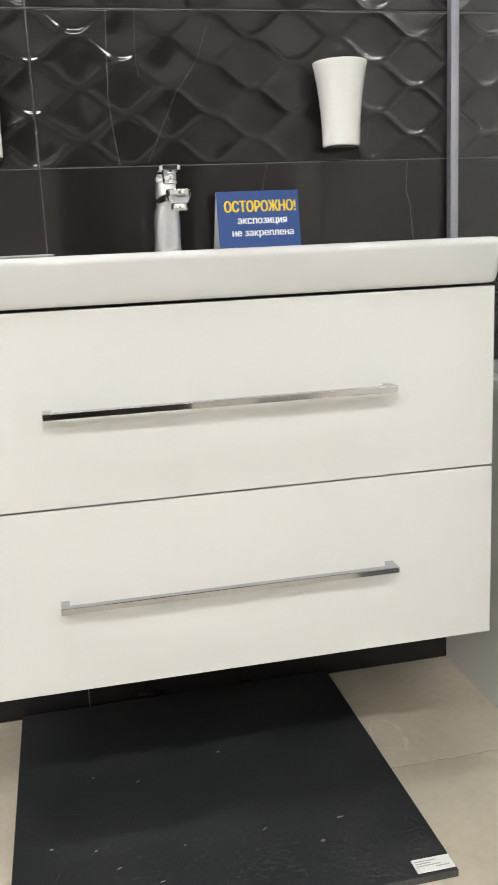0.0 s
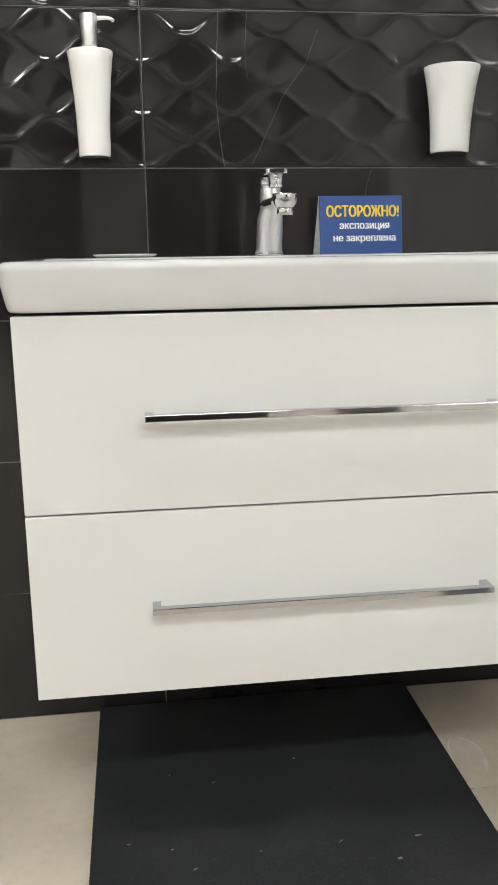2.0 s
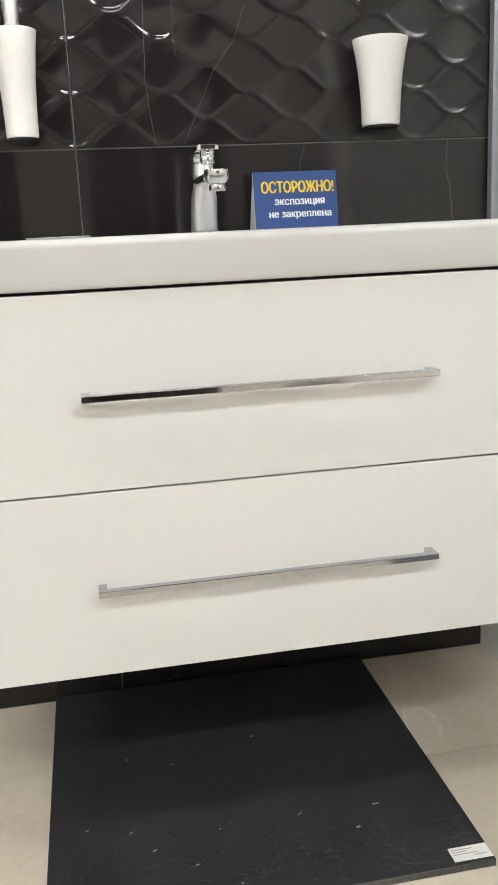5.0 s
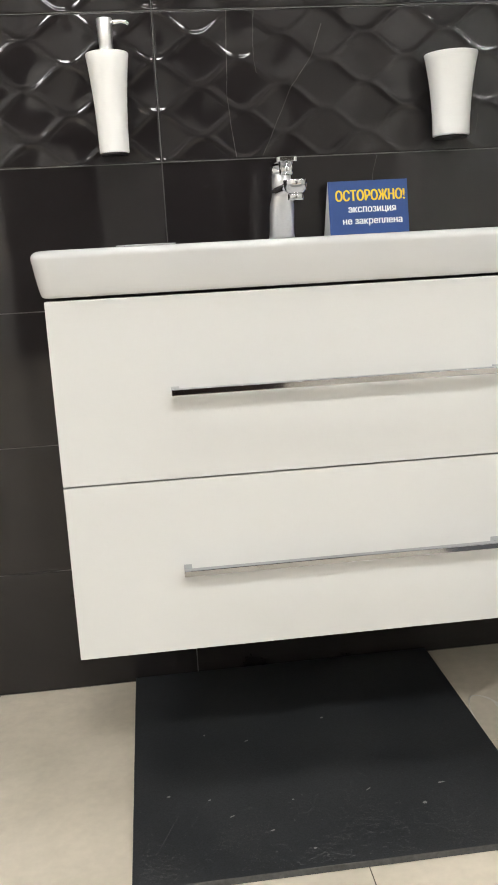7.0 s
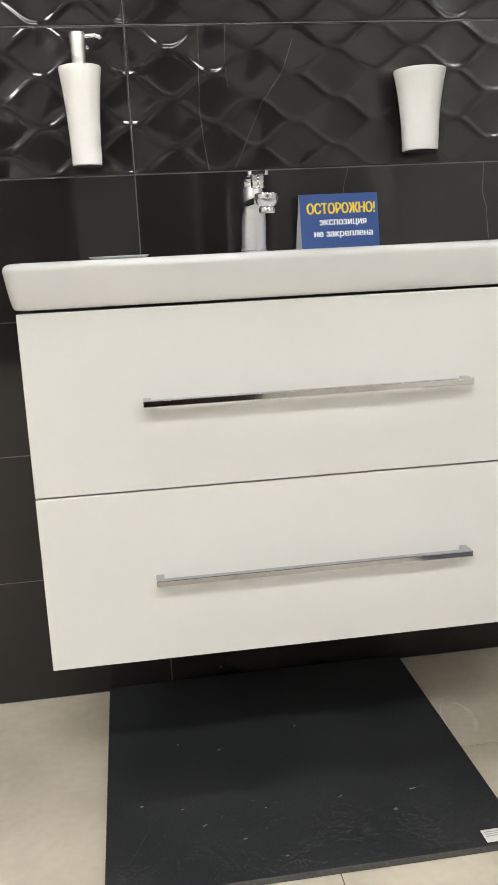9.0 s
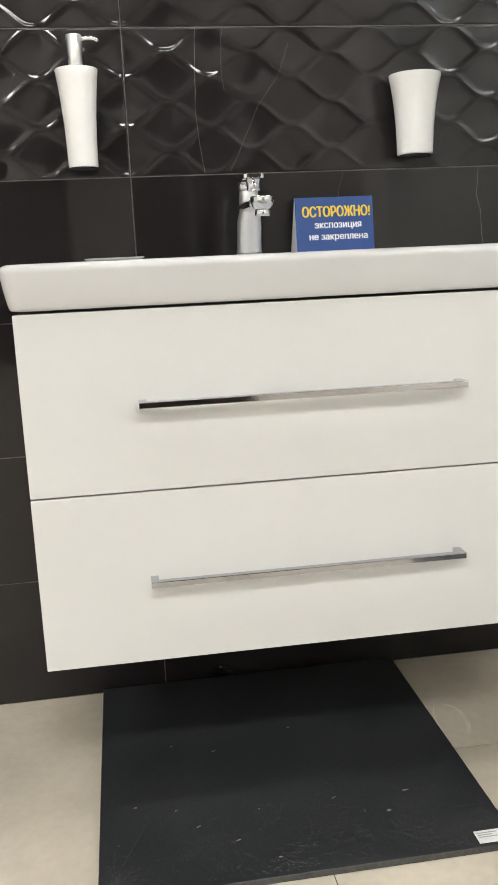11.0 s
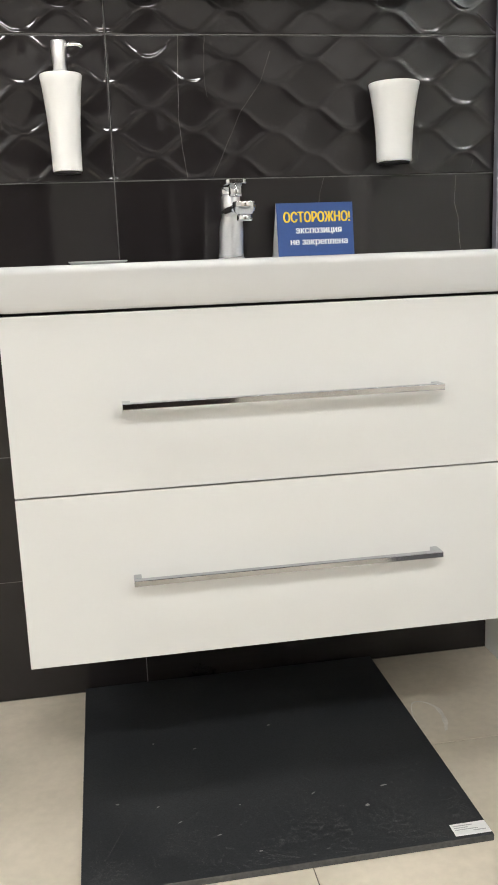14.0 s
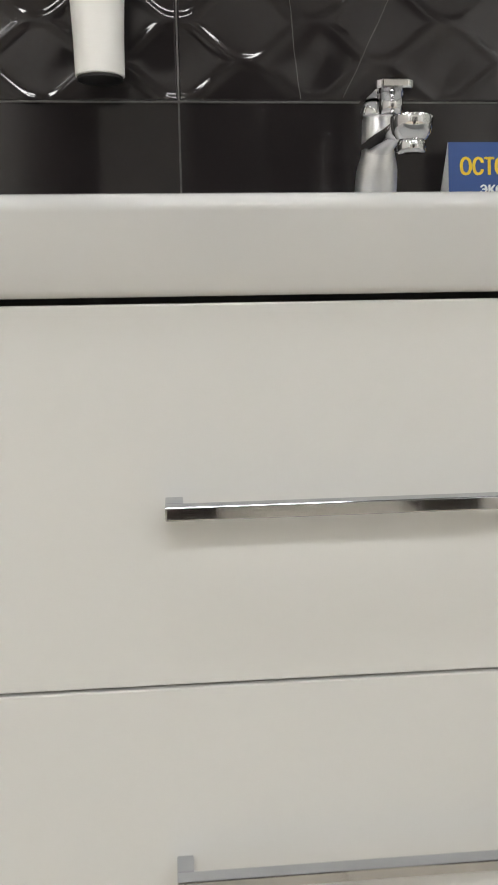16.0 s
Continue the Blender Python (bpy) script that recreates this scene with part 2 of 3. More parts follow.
# ceiling lamps
for lx, ly, half, deep, bright in ((-1.7, -1.3, 0.6, 0.21, False), (0.3, -1.3, 0.6, 0.21, False), (2.3, -1.3, 0.6, 0.21, False), (-1.7, -4.0, 0.6, 0.24, True), (0.3, -4.0, 0.6, 0.24, True), (2.3, -4.0, 0.6, 0.24, True),
                                   (-2.3, -5.2, 0.08, 0.6, True), (3.6, -5.2, 0.08, 0.6, True), (-2.3, -5.9, 0.6, 0.2, False), (3.9, -5.9, 0.6, 0.08, True)):
    lamp = thing("ceiling_light", "long white linear lamp under the ceiling" if min(half, deep) < 0.1 else "white rectangular panel lamp under the ceiling", "ceiling light", (lx, ly, CEIL), "ceiling lights")
    part("frame", box(-half - 0.02, half + 0.02, -deep - 0.015, deep + 0.015, -0.05, -0.002, 0.004), lamp_frame, lamp)
    part("diffuser", box(-half, half, -deep, deep, -0.056, -0.046), tube_glow if bright else lamp_glow, lamp, "glowing white diffuser")


# ---- the vanity unit ----
def handle(parent, z):
    hx0, hx1 = 0.157, 0.6215
    h = part("handle", box(hx0, hx1, FRONT - 0.0285, FRONT - 0.0175, z - 0.0047, z + 0.0042, 0.0010, 3), bar_chrome, parent, "square chrome bar handle")
    for a in (hx0, hx1 - 0.0115):
        part("handle_foot", box(a, a + 0.0115, FRONT - 0.018, FRONT - 0.0002, z - 0.0047, z + 0.0042, 0.0008), bar_chrome, h)
    return h


vanity = thing("vanity_cabinet", "white lacquered wall-hung vanity cabinet with two closed drawers", "cabinet")
carcass = box(0.004, CAB_W - 0.004, FRONT + 0.0295, -0.002, 0.2855, 0.783, 0.001)
part("body", carcass, carcass_mat, vanity)
# added dark strip: the shade of the gap is put into its colour
part("gap_shade_strip", box(0.005, CAB_W - 0.005, FRONT + 0.024, -0.004, 0.7831, 0.7977), dark_under, vanity, "dark strip put in for the shade under the basin")
for z0, z1, hz in ((0.2835, 0.5388, 0.4105), (0.5412, 0.7935, 0.6665)):
    front = part("drawer", box(0.0, CAB_W, FRONT, FRONT + 0.0195, z0, z1, 0.0012, 2), white_front, vanity, "smooth white drawer front")
    handle(front, hz)

# ---- washbasin ----
bx0, bx1, by0, by1 = -0.0125, 0.7875, -0.481, -0.0015
outer = []
for inset, z in ((0.030, 0.7978), (0.0138, 0.7978), (0.0116, 0.7984), (0.0098, 0.7999), (0.0086, 0.8025), (0.0064, 0.812), (0.0036, 0.828), (0.0016, 0.842), (0.0006, 0.8478), (0.0005, 0.8504), (0.0016, 0.8538), (0.0040, 0.8566), (0.0076, 0.8584), (0.0125, 0.8592), (0.024, 0.8594)):
    outer.append(rounded(bx0 + inset, bx1 - inset, by0 + inset, by1, max(0.020 - inset * 0.3, 0.010), z))
for (l, r, f, k, rad, z) in ((0.032, 0.032, 0.032, 0.16, 0.045, 0.8588), (0.036, 0.036, 0.036, 0.165, 0.05, 0.855), (0.042, 0.042, 0.041, 0.17, 0.055, 0.838), (0.055, 0.055, 0.05, 0.178, 0.06, 0.80), (0.08, 0.08, 0.065, 0.19, 0.07, 0.77), (0.14, 0.14, 0.10, 0.215, 0.06, 0.752), (0.32, 0.32, 0.15, 0.24, 0.03, 0.745)):
    outer.append(rounded(bx0 + l, bx1 - r, by0 + f, by1 - k, rad, z))
basin = thing("washbasin", "white ceramic washbasin resting on the vanity cabinet", "washbasin")
part("bowl", loft(outer), ceramic, basin, smooth=True)
part("drain", lathe([(0.001, 0.7462), (0.021, 0.7462), (0.023, 0.7475), (0.02, 0.7495), (0.004, 0.7505)], 0.3875, -0.285, 28), chrome, basin, "chrome drain cap", True)

soap_dish = thing("soap_dish", "shallow white ceramic soap dish on the basin ledge", "soap dish")
part("dish", loft([rounded(0.092, 0.187, -0.093, -0.028, 0.018, RIM_Z + 0.0002), rounded(0.088, 0.191, -0.097, -0.024, 0.02, RIM_Z + 0.003), rounded(0.0865, 0.1925, -0.0985, -0.0225, 0.021, RIM_Z + 0.0046), rounded(0.089, 0.190, -0.096, -0.025, 0.02, RIM_Z + 0.0052), rounded(0.094, 0.185, -0.09, -0.03, 0.018, RIM_Z + 0.003)]), ceramic, soap_dish, smooth=True)


# ---- tap ----
tap = thing("basin_tap", "chrome single-lever mixer tap on the basin ledge", "tap")
TX, TY = 0.3745, -0.108
part("base_ring", lathe([(0.0238, RIM_Z + 0.0003), (0.0242, RIM_Z + 0.0015), (0.0238, RIM_Z + 0.0030), (0.021, RIM_Z + 0.0035)], TX + 0.0015, TY + 0.0095, 32), chrome, tap, smooth=True)
BODY = ((0.0228, RIM_Z + 0.003), (0.0216, 0.868), (0.0212, 0.880), (0.0212, 0.905), (0.0206, 0.917), (0.0186, 0.926), (0.0168, 0.932), (0.0166, 0.95), (0.0162, 0.9655), (0.0150, 0.9675))
part("body", loft([[(TX + 0.0015 + r * math.cos(math.pi * k / 18), TY + 0.010 - 0.28 * min(z - RIM_Z, 0.075) + r * math.sin(math.pi * k / 18), z) for k in range(36)] for r, z in BODY]), worn_chrome, tap, smooth=True)
part("spout", tube([((TX, TY - 0.008, 0.9395), 0.0160, 0.0105), ((TX + 0.001, TY - 0.03, 0.9400), 0.0162, 0.0102), ((TX + 0.002, TY - 0.055, 0.9405), 0.0163, 0.0098), ((TX + 0.0045, TY - 0.085, 0.9410), 0.0163, 0.0092), ((TX + 0.0065, TY - 0.108, 0.9415), 0.0160, 0.0085)], 28), chrome, tap, smooth=True)
part("spout_head", lathe([(0.0105, 0.929), (0.0135, 0.9305), (0.0172, 0.936), (0.0188, 0.943), (0.0192, 0.9485), (0.0185, 0.9502), (0.0165, 0.9498), (0.004, 0.9485)], TX + 0.0075, TY - 0.112, 32), chrome, tap, "round chrome spout head", True)
part("aerator", lathe([(0.004, 0.9190), (0.0118, 0.9190), (0.0126, 0.9202), (0.0126, 0.9275), (0.0115, 0.9292)], TX + 0.0075, TY - 0.112, 28), chrome, tap, "round chrome aerator", True)
part("cartridge_cap", lathe([(0.0160, 0.9680), (0.0164, 0.970), (0.0150, 0.980), (0.011, 0.9822)], TX - 0.001, TY - 0.010, 32), chrome, tap, smooth=True)
lever = part("lever", loft([rounded(TX - 0.0145, TX + 0.0185, TY - 0.075, TY + 0.005, 0.006, 0.9824), rounded(TX - 0.0158, TX + 0.0198, TY - 0.0765, TY + 0.0065, 0.0065, 0.9837), rounded(TX - 0.0158, TX + 0.0198, TY - 0.0765, TY + 0.0065, 0.0065, 0.9889), rounded(TX - 0.0145, TX + 0.0185, TY - 0.075, TY + 0.005, 0.006, 0.9902)]), chrome, tap, "flat chrome lever")
part("lever_boss", lathe([(0.0095, 0.9625), (0.0112, 0.964), (0.0118, 0.9822)], TX + 0.004, TY - 0.050, 28), chrome, lever, smooth=True)


# ---- wall cups ----
def flare(r0, r1, z0, z1, n=12):
    return [(r0 + (r1 - r0) * (0.14 * (k / n) + 0.86 * (k / n) ** 2.3), z0 + (z1 - z0) * k / n) for k in range(n + 1)]


dispenser = thing("soap_dispenser", "flared white wall-mounted soap dispenser with a chrome pump", "soap dispenser")
DX, DY = 0.0985, -0.052
part("body", lathe([(0.02, 1.0195), (0.0245, 1.0195), (0.0255, 1.0205)] + flare(0.0255, 0.0362, 1.021, 1.1785) + [(0.0352, 1.180), (0.013, 1.1802)], DX, DY), satin_white, dispenser, smooth=True)
part("base_plate", lathe([(0.0235, 1.0165), (0.0238, 1.0193)], DX, DY), dark_under, dispenser, "dark underside plate")
part("wall_mount", box(DX - 0.012, DX + 0.012, DY + 0.02, -0.0025, 1.06, 1.10, 0.002), chrome, dispenser, "chrome wall bracket")
pump = part("pump", lathe([(0.0118, 1.1798), (0.0118, 1.198), (0.0126, 1.21), (0.0136, 1.2325), (0.0128, 1.2345), (0.003, 1.2352)], DX, DY, 28), worn_chrome, dispenser, "chrome pump head", True)
part("nozzle", tube([((DX + 0.006, DY, 1.2265), 0.0042, 0.0042), ((DX + 0.018, DY - 0.003, 1.2285), 0.004, 0.004), ((DX + 0.029, DY - 0.006, 1.2285), 0.0036, 0.0036), ((DX + 0.036, DY - 0.008, 1.2262), 0.0033, 0.0033), ((DX + 0.0405, DY - 0.009, 1.2222), 0.003, 0.003)], 14), chrome, pump, smooth=True)

tumbler = thing("wall_tumbler", "flared white ceramic tumbler mounted on the black tiles", "tumbler")
CX, CY = 0.6968, -0.0555
part("cup", lathe([(0.02, 1.0245), (0.031, 1.0245), (0.0322, 1.0255)] + flare(0.0325, 0.0468, 1.026, 1.161) + [(0.0463, 1.1622), (0.045, 1.1615)] + [(r - 0.003, z) for r, z in flare(0.0325, 0.0468, 1.031, 1.159)][::-1] + [(0.003, 1.0305)], CX, CY, 44), satin_white, tumbler, smooth=True)
part("base_plate", lathe([(0.029, 1.0215), (0.0295, 1.0243)], CX, CY), dark_under, tumbler, "dark underside plate")
part("wall_mount", box(CX - 0.012, CX + 0.012, CY + 0.028, -0.0025, 1.06, 1.10, 0.002), chrome, tumbler, "chrome wall bracket")


# ---- warning card ----
def lettering(text, width, height, mat, parent, cx, z, y, bold=0.0004):
    """A line of flat print, set to a width and a height, upright on the card face; bold lays it three times side by side."""
    cu = bpy.data.curves.new("print", "FONT")
    cu.body, cu.size = text, 1.0
    cu.align_x = "CENTER"
    tmp = new("print_source", cu)
    outlines = []
    for spline in tmp.to_curve(bpy.context.evaluated_depsgraph_get()).splines:
        pts, loop = spline.bezier_points, []
        for a, b in zip(pts, list(pts[1:]) + [pts[0]]):
            chord = (b.co - a.co).normalized()
            straight = all((h - a.co).cross(chord).length < 1e-4 for h in (a.handle_right, b.handle_left))
            loop += [a.co.to_2d()] if straight else [p.to_2d() for p in geometry.interpolate_bezier(a.co, a.handle_right, b.handle_left, b.co, 5)][:-1]
        outlines.append(loop)
    tmp.to_curve_clear()
    bpy.data.objects.remove(tmp)
    # outer outlines may cross one another; each is filled on its own, less the holes that lie in it
    def area(loop):
        return sum(a.x * b.y - b.x * a.y for a, b in zip(loop, loop[1:] + loop[:1])) / 2

    def inside(p, loop):
        return sum((a.y > p.y) != (b.y > p.y) and p.x < (b.x - a.x) * (p.y - a.y) / (b.y - a.y) + a.x for a, b in zip(loop, loop[1:] + loop[:1])) % 2 == 1

    biggest = area(max(outlines, key=lambda o: abs(area(o))))
    outers = [o for o in outlines if area(o) * biggest > 0]
    holes = [o for o in outlines if area(o) * biggest <= 0]
    outers += [h for h in holes if not any(all(inside(p, o) for p in h) for o in outers)]
    holes = [h for h in holes if not any(h is o for o in outers)]
    flat, tris = [], []
    for o in outers:
        group = [o] + [h for h in holes if inside(h[0], o) and not any(q is not o and abs(area(q)) < abs(area(o)) and inside(h[0], q) for q in outers)]
        base = len(flat)
        flat += [p for loop in group for p in loop]
        tris += [[base + n for n in tri] for tri in geometry.tessellate_polygon([[p.to_3d() for p in loop] for loop in group])]
    xs, ys = [p.x for p in flat], [p.y for p in flat]
    sx, sy = width / (max(xs) - min(xs)), height / (max(ys) - min(ys))
    mx, my = (max(xs) + min(xs)) / 2, (max(ys) + min(ys)) / 2
    verts, faces = [], []
    for k, (dx, dz) in enumerate(((-bold, 0), (bold, 0), (0, bold * 0.5))):
        base = len(verts)
        verts += [(cx + dx + (p.x - mx) * sx, y - 0.0001 * k, z + dz + (p.y - my) * sy) for p in flat]
        faces += [[base + n for n in tri] for tri in tris]
    me = bpy.data.meshes.new("print")
    me.from_pydata(verts, [], faces)
    me.materials.append(mat)
    ob = new("print", me)
    ob.parent = parent
    return ob


card = thing("warning_card", "blue tent card with yellow and white lettering on the basin", "sign", (0.545, -0.042, RIM_Z))
card.rotation_euler = (0, 0, radians(1.0))
CARD_H = 0.0968
for nm, reach, mat, say in (("front_panel", -0.012, card_blue, "blue printed face"), ("back_panel", 0.040, card_white, "white back flap")):
    slope = math.atan2(reach, CARD_H)
    panel = part(nm, box(-0.0735, 0.0735, -0.0004, 0.0004, -math.hypot(reach, CARD_H), 0.0), mat, card, say)
    panel.location, panel.rotation_euler = (0, 0.0006 if reach > 0 else -0.0006, CARD_H), (slope, 0, 0)
    if reach < 0:
        front_panel = panel
for ex in (-0.0731, 0.0731):
    ends = [[(x, y, z) for y, z in ((-0.0125 * 0.93, 0.0008), (0.0395 * 0.93, 0.0008), (0.0, CARD_H * 0.95))] for x in (ex - 0.0003, ex + 0.0003)]
    part("end_flap", loft(ends), card_white, card, "folded white end flap")
for text, w, h, mat, cx, down, bold in (("ОСТОРОЖНО!", 0.1275, 0.0195, ink_yellow, 0.0035, 0.0260, 0.0009), ("экспозиция", 0.088, 0.0125, ink_white, 0.006, 0.0525, 0.00055), ("не закреплена", 0.110, 0.0125, ink_white, 0.006, 0.0740, 0.00055)):
    lettering(text, w, h, mat, front_panel, cx, -down, -0.0009, bold)


# ---- mirror over the basin ----
mirror = thing("wall_mirror", "wide wall mirror in a slim metal frame above the basin", "mirror")
part("glass", box(0.012, 0.763, -0.022, -0.016, 1.332, 2.05), mirror_mat, mirror)
part("backing", box(0.012, 0.763, -0.0155, -0.0062, 1.332, 2.05), dark_under, mirror)
for nm, b in (("bottom_rail", (0.0, 0.775, 1.320, 1.3325)), ("top_rail", (0.0, 0.775, 2.0495, 2.062)), ("side_rail", (0.0, 0.0125, 1.333, 2.049)), ("side_rail", (0.7625, 0.775, 1.333, 2.049))):
    part(nm, box(b[0], b[1], -0.026, -0.0062, b[2], b[3], 0.001), brushed, mirror)


# ---- bathtub and its glass screen ----
TUB_X, TUB_Z = 0.922, 0.622
tub = thing("bathtub", "white acrylic bathtub with a plain side panel against the tiled wall", "bathtub")
tx0, tx1, ty0, ty1 = TUB_X - 0.012, 1.66, -1.2, -0.0012
shell = [rounded(tx0, tx1, ty0, ty1, 0.012, TUB_Z - 0.026), rounded(tx0, tx1, ty0, ty1, 0.012, TUB_Z - 0.004), rounded(tx0 + 0.004, tx1 - 0.004, ty0 + 0.004, ty1, 0.012, TUB_Z),
         rounded(tx0 + 0.075, tx1 - 0.075, ty0 + 0.09, ty1 - 0.09, 0.10, TUB_Z), rounded(tx0 + 0.083, tx1 - 0.083, ty0 + 0.10, ty1 - 0.10, 0.11, TUB_Z - 0.012),
         rounded(tx0 + 0.11, tx1 - 0.11, ty0 + 0.16, ty1 - 0.14, 0.13, TUB_Z - 0.25), rounded(tx0 + 0.17, tx1 - 0.17, ty0 + 0.28, ty1 - 0.22, 0.14, TUB_Z - 0.40), rounded(tx0 + 0.24, tx1 - 0.24, ty0 + 0.4, ty1 - 0.3, 0.1, TUB_Z - 0.42)]
part("shell", loft(shell, close_start=False), tub_mat, tub, smooth=False)
part("side_panel", box(TUB_X, TUB_X + 0.018, ty0 + 0.01, ty1, 0.0, TUB_Z - 0.0265, 0.001), tub_mat, tub, "plain white side panel")
part("end_panel", box(TUB_X + 0.019, tx1 - 0.01, ty0 + 0.01, ty0 + 0.028, 0.0, TUB_Z - 0.0265, 0.001), tub_mat, tub)

screen = thing("glass_screen", "clear glass bath screen in an aluminium wall profile", "bath screen")
pane = part("pane", box(0.9235, 0.9295, -0.78, -0.012, TUB_Z + 0.006, 2.05, 0.0006), glass, screen, "clear glass pane")
part("wall_profile", box(0.9175, 0.9365, -0.0235, -0.0052, TUB_Z + 0.0005, 2.06, 0.0012), brushed, screen, "grey aluminium profile")


# ---- slab on the floor ----
SX0, SX1, SY0, SY1, SZ = 0.0525, 0.6565, -0.611, -0.006, 0.011
slab = thing("floor_slab", "loose black stone-look slab lying on the beige floor", "slab")
sb = box(SX0, SX1, SY0, SY1, 0.0002, SZ, 0.0007, 1)
sb.normal_update()
for f in sb.faces:
    f.material_index = 0 if f.normal.z > 0.9 else 1
part("plate", sb, [slab_top, slab_edge], slab)
st = part("price_sticker", box(0.5995, 0.6555, -0.6045, -0.5775, SZ + 0.0003, SZ + 0.0007), label_mat, slab, "small white paper sticker")
for k, (bx, bw) in enumerate(((0.603, 0.030), (0.603, 0.022), (0.603, 0.036), (0.630, 0.02))):
    bz = -0.583 - 0.0045 * k
    part("print", box(bx, bx + bw, bz - 0.0009, bz + 0.0009, SZ + 0.0008, SZ + 0.001), ink_grey, st)

rng = random.Random(7)


def flakes(spots, z):
    """Thin uneven flakes lying flat: rows of x, y, length, width, turn."""
    bm = bmesh.new()
    for x, y, l, w, turn in spots:
        n = 6
        ring = []
        for i in range(n):
            a = 2 * math.pi * i / n
            rr = rng.uniform(0.7, 1.15)
            px, py = l * rr * math.cos(a), w * rr * math.sin(a)
            ring.append((x + px * math.cos(turn) - py * math.sin(turn), y + px * math.sin(turn) + py * math.cos(turn)))
        low = [bm.verts.new((px, py, z)) for px, py in ring]
        top = [bm.verts.new((x + (px - x) * 0.8, y + (py - y) * 0.8, z + min(0.0006, w))) for px, py in ring]
        for i in range(n):
            bm.faces.new((low[i], low[(i + 1) % n], top[(i + 1) % n], top[i]))
        bm.faces.new(top)
    return bm


BIG = ((0.202, -0.48, 0.0062, 0.002, 0.5), (0.42, -0.453, 0.0075, 0.0018, 0.6), (0.495, -0.502, 0.0055, 0.004, 0.2), (0.536, -0.458, 0.0085, 0.0022, 0.1), (0.108, -0.413, 0.004, 0.003, 0.0), (0.246, -0.28, 0.0055, 0.0018, 0.4),
       (0.175, -0.248, 0.0022, 0.004, 0.1), (0.389, -0.232, 0.004, 0.003, 0.3), (0.312, -0.572, 0.004, 0.0022, 0.2), (0.258, -0.523, 0.005, 0.0016, 0.2), (0.171, -0.434, 0.003, 0.002, 0.4), (0.299, -0.457, 0.0022, 0.0018, 0.0))
flecks = tagged(mesh_object("plaster_flecks", flakes([(x, y, l * 0.85, w * 0.7, turn) for x, y, l, w, turn in BIG], SZ + 0.0002), speck_mat), "pale plaster flecks scattered on the black slab", "debris", kind="stuff")
fine = []
fine.append((0.108, -0.495, 0.055, 0.0005, 1.18))
while len(fine) < 4600:
    fy = SY0 + 0.008 + abs(rng.gauss(0, 0.085))
    fx = rng.uniform(SX0 + 0.01, SX1 - 0.01)
    thick = 0.5 + 0.9 * noise.noise(Vector((fx * 16, fy * 16, 4.0))) + 0.5 * noise.noise(Vector((fx * 60, fy * 60, 9.0))) + 0.5 * (fx - 0.35)
    if rng.random() < thick * thick and not (fx > 0.59 and fy < -0.57):
        s = 0.00022 + 0.0008 * rng.random() ** 4
        fine.append((fx, fy, s * rng.uniform(1, 2.0), s, rng.uniform(0, 3.1)))
tagged(mesh_object("slab_dust", flakes(fine, SZ + 0.0002), dust_mat), "fine grey dust specks on the black slab", "dust", kind="stuff")

# unseen second slab farther out before the bathtub, added to darken handle reflections
other = thing("floor_slab", "unseen black slab before the bathtub, added for the lower handle's reflection", "slab")
ob2 = box(0.905, 1.505, -1.83, -1.23, 0.0002, SZ, 0.0007, 1)
part("plate", ob2, slab_top, other)

# pale ring on the floor beside the slab, broader on its right
ring = bmesh.new()
N = 64
va = []
for i in range(N + 1):
    a = radians(-70 + 275 * i / N)
    w = (0.0012 + 0.0042 * max(0.0, math.cos(a + 0.15)) ** 2 * (0.75 + 0.25 * math.sin(i * 0.7))) * min(1.0, 6 * math.sin(math.pi * (i + 0.3) / (N + 0.6)))
    cx, cy = 0.6925, -0.254
    va.append([ring.verts.new((cx + (0.028 + q * w) * math.cos(a) + 0.002 * math.sin(3 * a), cy + (0.058 + 1.6 * q * w) * math.sin(a), z)) for q, z in ((-1, 0.0002), (0, 0.0006), (1, 0.0002))])
for p, q in zip(va, va[1:]):
    for k in (0, 1):
        ring.faces.new((p[k], p[k + 1], q[k + 1], q[k]))
tagged(mesh_object("pale_ring", ring, ring_mat, smooth=True), "pale ring mark on the beige floor", "stain")

# ---- floor tiles ----
TILE_X, TILE_Y, GAP = 0.6, 1.2, 0.0008
cut = {}
for i in range(-7, 8):
    left = 0.381 + TILE_X * i
    shift = -0.345 if i % 2 == 0 else -0.945
    for j in range(-6, 2):
        low = shift + TILE_Y * j
        x0, x1, y0, y1 = max(left, X0), min(left + TILE_X, X1), max(low, Y0), min(low + TILE_Y, 0.0)
        if x1 - x0 < 0.02 or y1 - y0 < 0.02:
            continue
        size = (round(x1 - x0, 4), round(y1 - y0, 4))
        if size not in cut:
            tile = part("floor_tile", box(GAP, size[0] - GAP, GAP, size[1] - GAP, -0.012, 0.0, 0.0005, 1), floor_mat, floor)
            cut[size] = tile.data
        else:
            tile = new("floor_tile", cut[size])
            tile.parent = floor
        tile.location = (x0, y0, 0)

